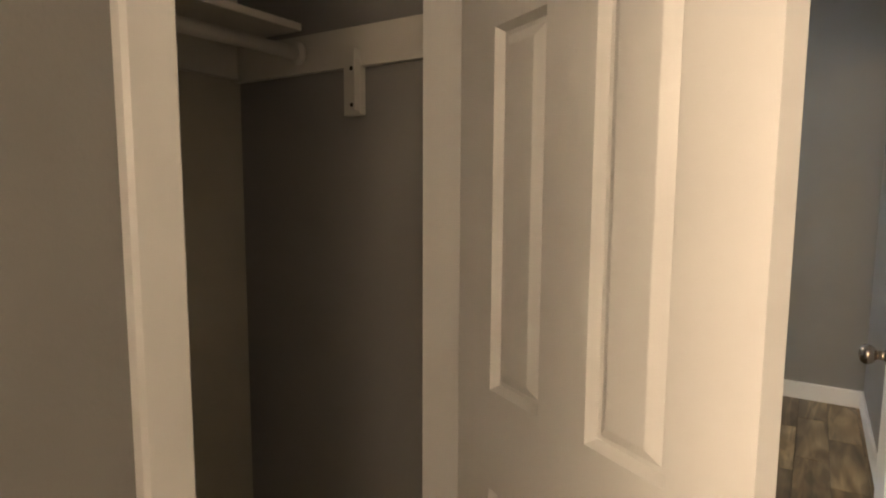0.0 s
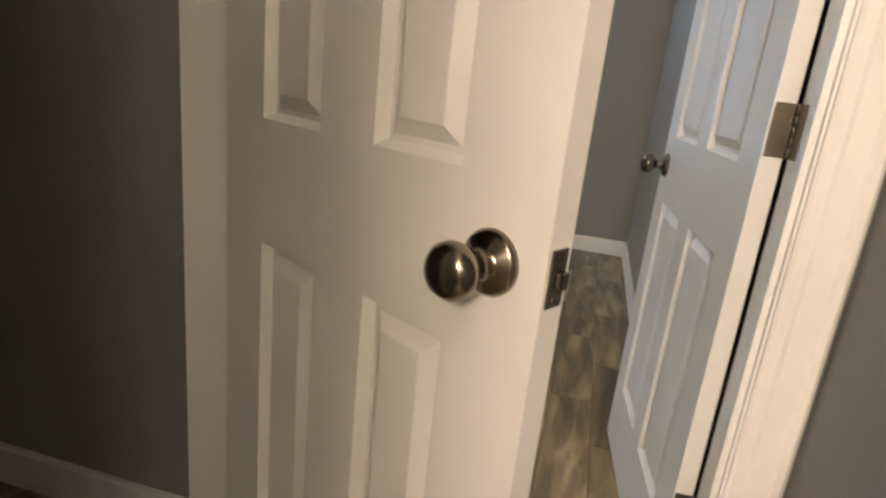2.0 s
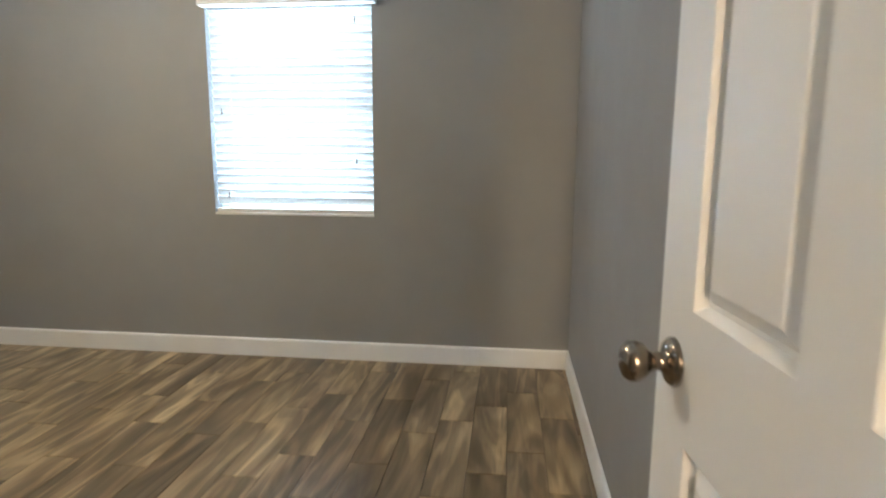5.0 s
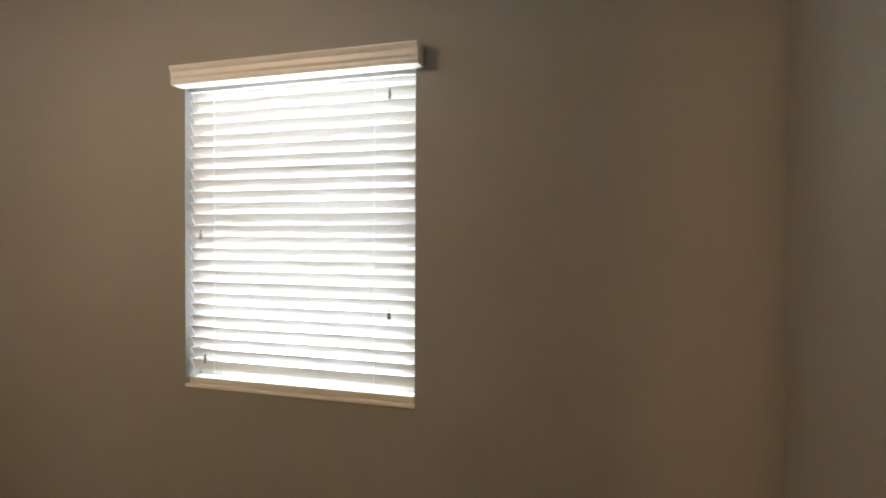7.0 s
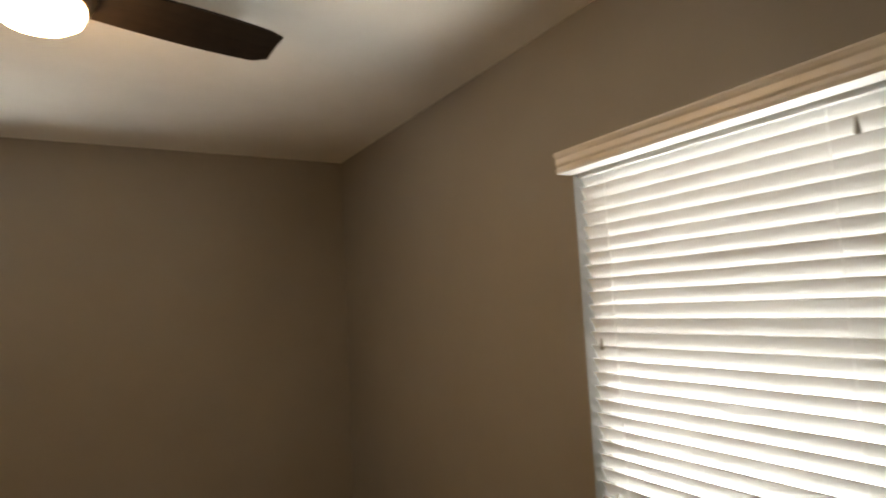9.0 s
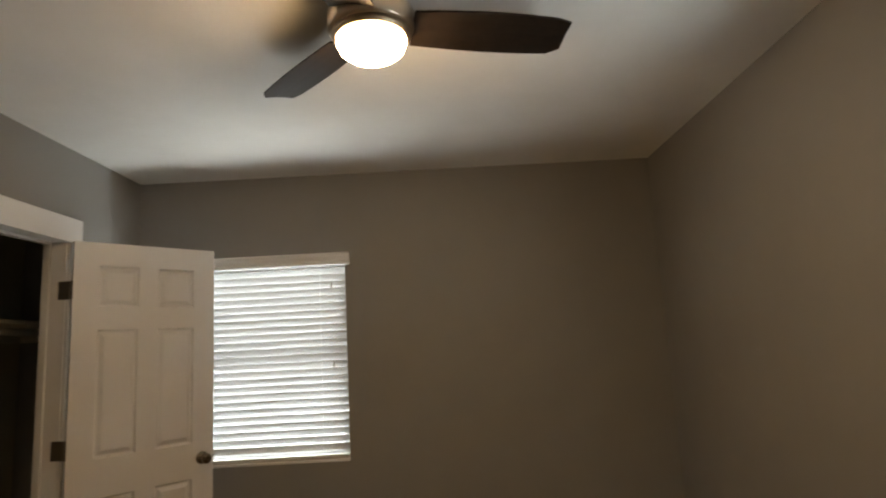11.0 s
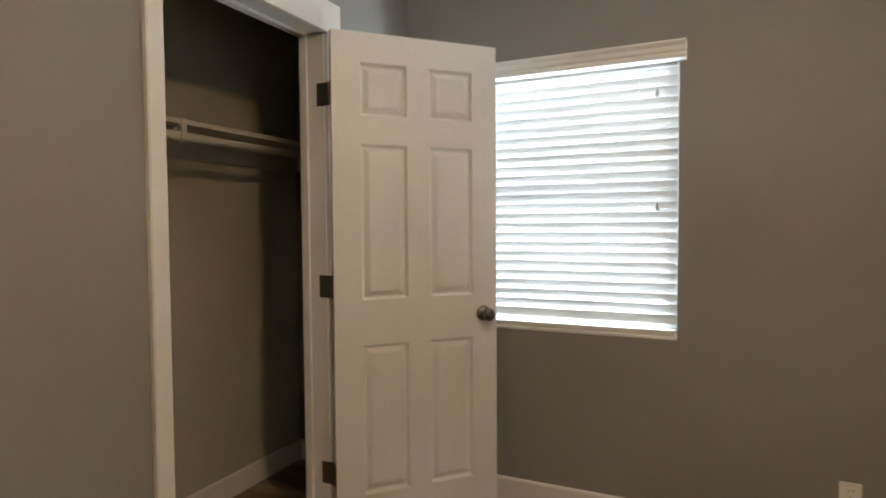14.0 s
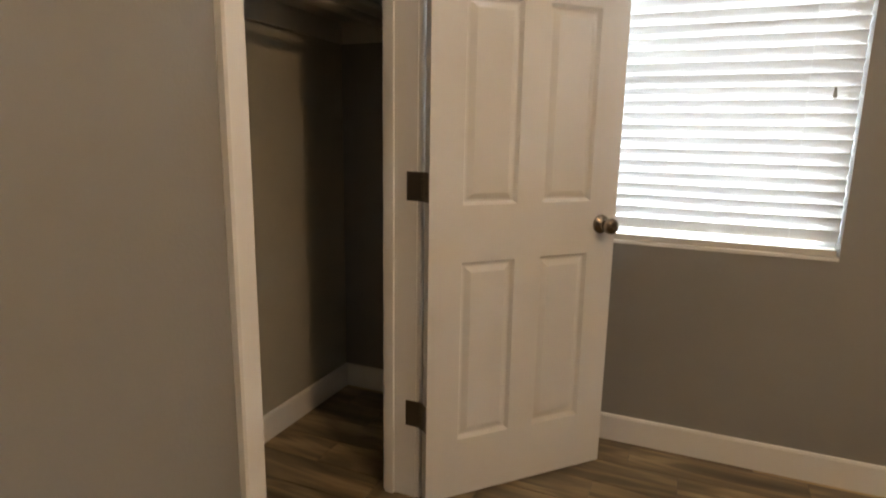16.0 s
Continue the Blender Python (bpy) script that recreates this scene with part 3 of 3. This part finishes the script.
def ceiling_fan(x, y):
    f = tagged(empty("ceiling_fan", pose(x, y, CEIL_Z)), "brushed nickel ceiling fan with dark blades and lit lamp", "ceiling fan")
    part("canopy", lathe(bmesh.new(), [(0.0, 0.0), (0.085, 0.0), (0.085, -0.03), (0.07, -0.045), (0.0, -0.045)], 40), BRUSHED, f, "", True)
    part("motor_housing", lathe(bmesh.new(), [(0.0, -0.04), (0.06, -0.04), (0.124, -0.06), (0.129, -0.072), (0.129, -0.125), (0.124, -0.134), (0.0, -0.134)], 48), BRUSHED, f, "brushed nickel motor drum", True)
    part("lamp_ring", lathe(bmesh.new(), [(0.0, -0.134), (0.116, -0.134), (0.116, -0.152), (0.106, -0.156), (0.0, -0.156)], 48), BRUSHED, f, "", True)
    part("lamp_bowl", lathe(bmesh.new(), [(0.104, -0.155), (0.103, -0.172), (0.094, -0.192), (0.072, -0.208), (0.038, -0.216), (0.0, -0.219)], 48), OPAL, f, "glowing opal glass bowl", True)
    for a in (101, 221, 341):
        bm = bmesh.new()
        n = 12
        top, bot = [], []
        for i in range(n + 1):
            s = i / n
            r = 0.125 + 0.495 * s
            half = 0.066 + 0.018 * math.sin(math.pi * min(1, s * 0.75 + 0.05))
            lead = -half + (0.010 * s * s)
            trail = half
            if i == n:
                lead, trail = lead + 0.008, trail - 0.022
            row_t, row_b = [], []
            for k in range(5):
                w = lead + (trail - lead) * k / 4
                z = -w * math.tan(radians(13)) + 0.004 * math.sin(math.pi * k / 4)
                row_t.append(bm.verts.new((r, w, z + 0.003)))
                row_b.append(bm.verts.new((r, w, z - 0.003)))
            top.append(row_t), bot.append(row_b)
        for i in range(n):
            for k in range(4):
                bm.faces.new((top[i][k], top[i + 1][k], top[i + 1][k + 1], top[i][k + 1]))
                bm.faces.new((bot[i][k], bot[i][k + 1], bot[i + 1][k + 1], bot[i + 1][k]))
            bm.faces.new((top[i][0], bot[i][0], bot[i + 1][0], top[i + 1][0]))
            bm.faces.new((top[i][4], top[i + 1][4], bot[i + 1][4], bot[i][4]))
        bm.faces.new([*top[0], *reversed(bot[0])])
        bm.faces.new([*reversed(top[n]), *bot[n]])
        turned(bm, pose(0, 0, -0.112, 0, 0, a))
        b = part("blade", bm, BLADE, f, "dark walnut blade")
        part("blade_iron", turned(boxes((0.115, 0.19, -0.02, 0.02, -0.106, -0.100)), pose(0, 0, 0, 0, 0, a)), BRUSHED, b)
    return f


ceiling_fan(-2.27, 1.66)

# made-up, unseen lamp base for the hall light behind the start of the walk
hl = tagged(empty("added_hall_lamp_base", pose(-0.325, HALL_S, 1.95)), "added unseen round lamp base at the end of the hall", "wall lamp")
part("base", lathe(bmesh.new(), [(0.0, 0.0), (0.09, 0.0), (0.09, 0.018), (0.0, 0.024)], 32, pose(0, 0, 0, -90)), BRUSHED, hl, "", True)

# ---------------- outlet ----------------
ou = tagged(empty("wall_outlet", pose(WEST, 1.856, 0.265)), "white duplex outlet plate low on the grey wall", "outlet")
part("cover_plate", soft_box(0.0, 0.006, -0.036, 0.036, -0.058, 0.058, 0.003, 2), PLASTIC, ou)
for z in (0.026, -0.026):
    so = part("socket", soft_box(0.005, 0.0085, -0.017, 0.017, z - 0.014, z + 0.014, 0.0015, 1), PLASTIC, ou)
    for y in (-0.007, 0.007):
        part("slot", boxes((0.0080, 0.0088, y - 0.0012, y + 0.0012, z - 0.001, z + 0.008)), DARK, so)
part("screw", lathe(bmesh.new(), [(0.0, 0.006), (0.003, 0.006), (0.0025, 0.0072), (0.0, 0.0074)], 12, pose(0, 0, 0, 0, 90, 0)), HINGE, ou)

# ---------------- floor planks ----------------
PW, PL, GAP = 0.1524, 0.6096, 0.0022


def plank_mesh(w, l):
    bm = bmesh.new()
    e = 0.0012
    lo = [bm.verts.new(p) for p in ((0, 0, -0.006), (w, 0, -0.006), (w, l, -0.006), (0, l, -0.006))]
    md = [bm.verts.new(p) for p in ((0, 0, -e), (w, 0, -e), (w, l, -e), (0, l, -e))]
    hi = [bm.verts.new(p) for p in ((e, e, 0), (w - e, e, 0), (w - e, l - e, 0), (e, l - e, 0))]
    for a, b in ((lo, md), (md, hi)):
        for i in range(4):
            bm.faces.new((a[i], a[(i + 1) % 4], b[(i + 1) % 4], b[i]))
    bm.faces.new(hi)
    me = bpy.data.meshes.new("plank")
    bmesh.ops.recalc_face_normals(bm, faces=bm.faces[:])
    bm.to_mesh(me)
    bm.free()
    me.materials.append(PLANK)
    return me


plank_cache = {}
OFF = -0.0206
SHIFTS = (0.53, 0.20, 0.336, 0.51, 0.081, 0.41)


def lay(x0, x1, y0, y1):
    """Planks laid north to south inside a rectangle of floor."""
    c0, c1 = math.floor((x0 - OFF) / PW), math.ceil((x1 - OFF) / PW)
    for c in range(c0, c1):
        a, b = max(x0, OFF + c * PW), min(x1, OFF + (c + 1) * PW)
        if b - a < 0.012:
            continue
        s = SHIFTS[c % 6] + 0.13 * ((c // 6) % 3)
        for r in range(math.floor((y0 - s) / PL), math.ceil((y1 - s) / PL)):
            p, q = max(y0, s + r * PL), min(y1, s + (r + 1) * PL)
            if q - p < 0.012:
                continue
            key = (round(b - a, 4), round(q - p, 4))
            if key not in plank_cache:
                plank_cache[key] = plank_mesh(b - a - GAP, q - p - GAP)
            ob = new("plank", plank_cache[key])
            ob.parent = floor
            ob.location = (a + GAP / 2, p + GAP / 2, 0.0)


lay(WEST, EAST, 0.0, NORTH)
lay(WEST, -1.95, CB, -T)
lay(CL[0], CL[1], -T, 0.0)
lay(EN[0], EN[1], -T, 0.0)
lay(HALL_W, HALL_E, -2.0, -T)
lay(HCB, HALL_W - T, -1.25, -T)
lay(HALL_W - T, HALL_W, HC[0], HC[1])
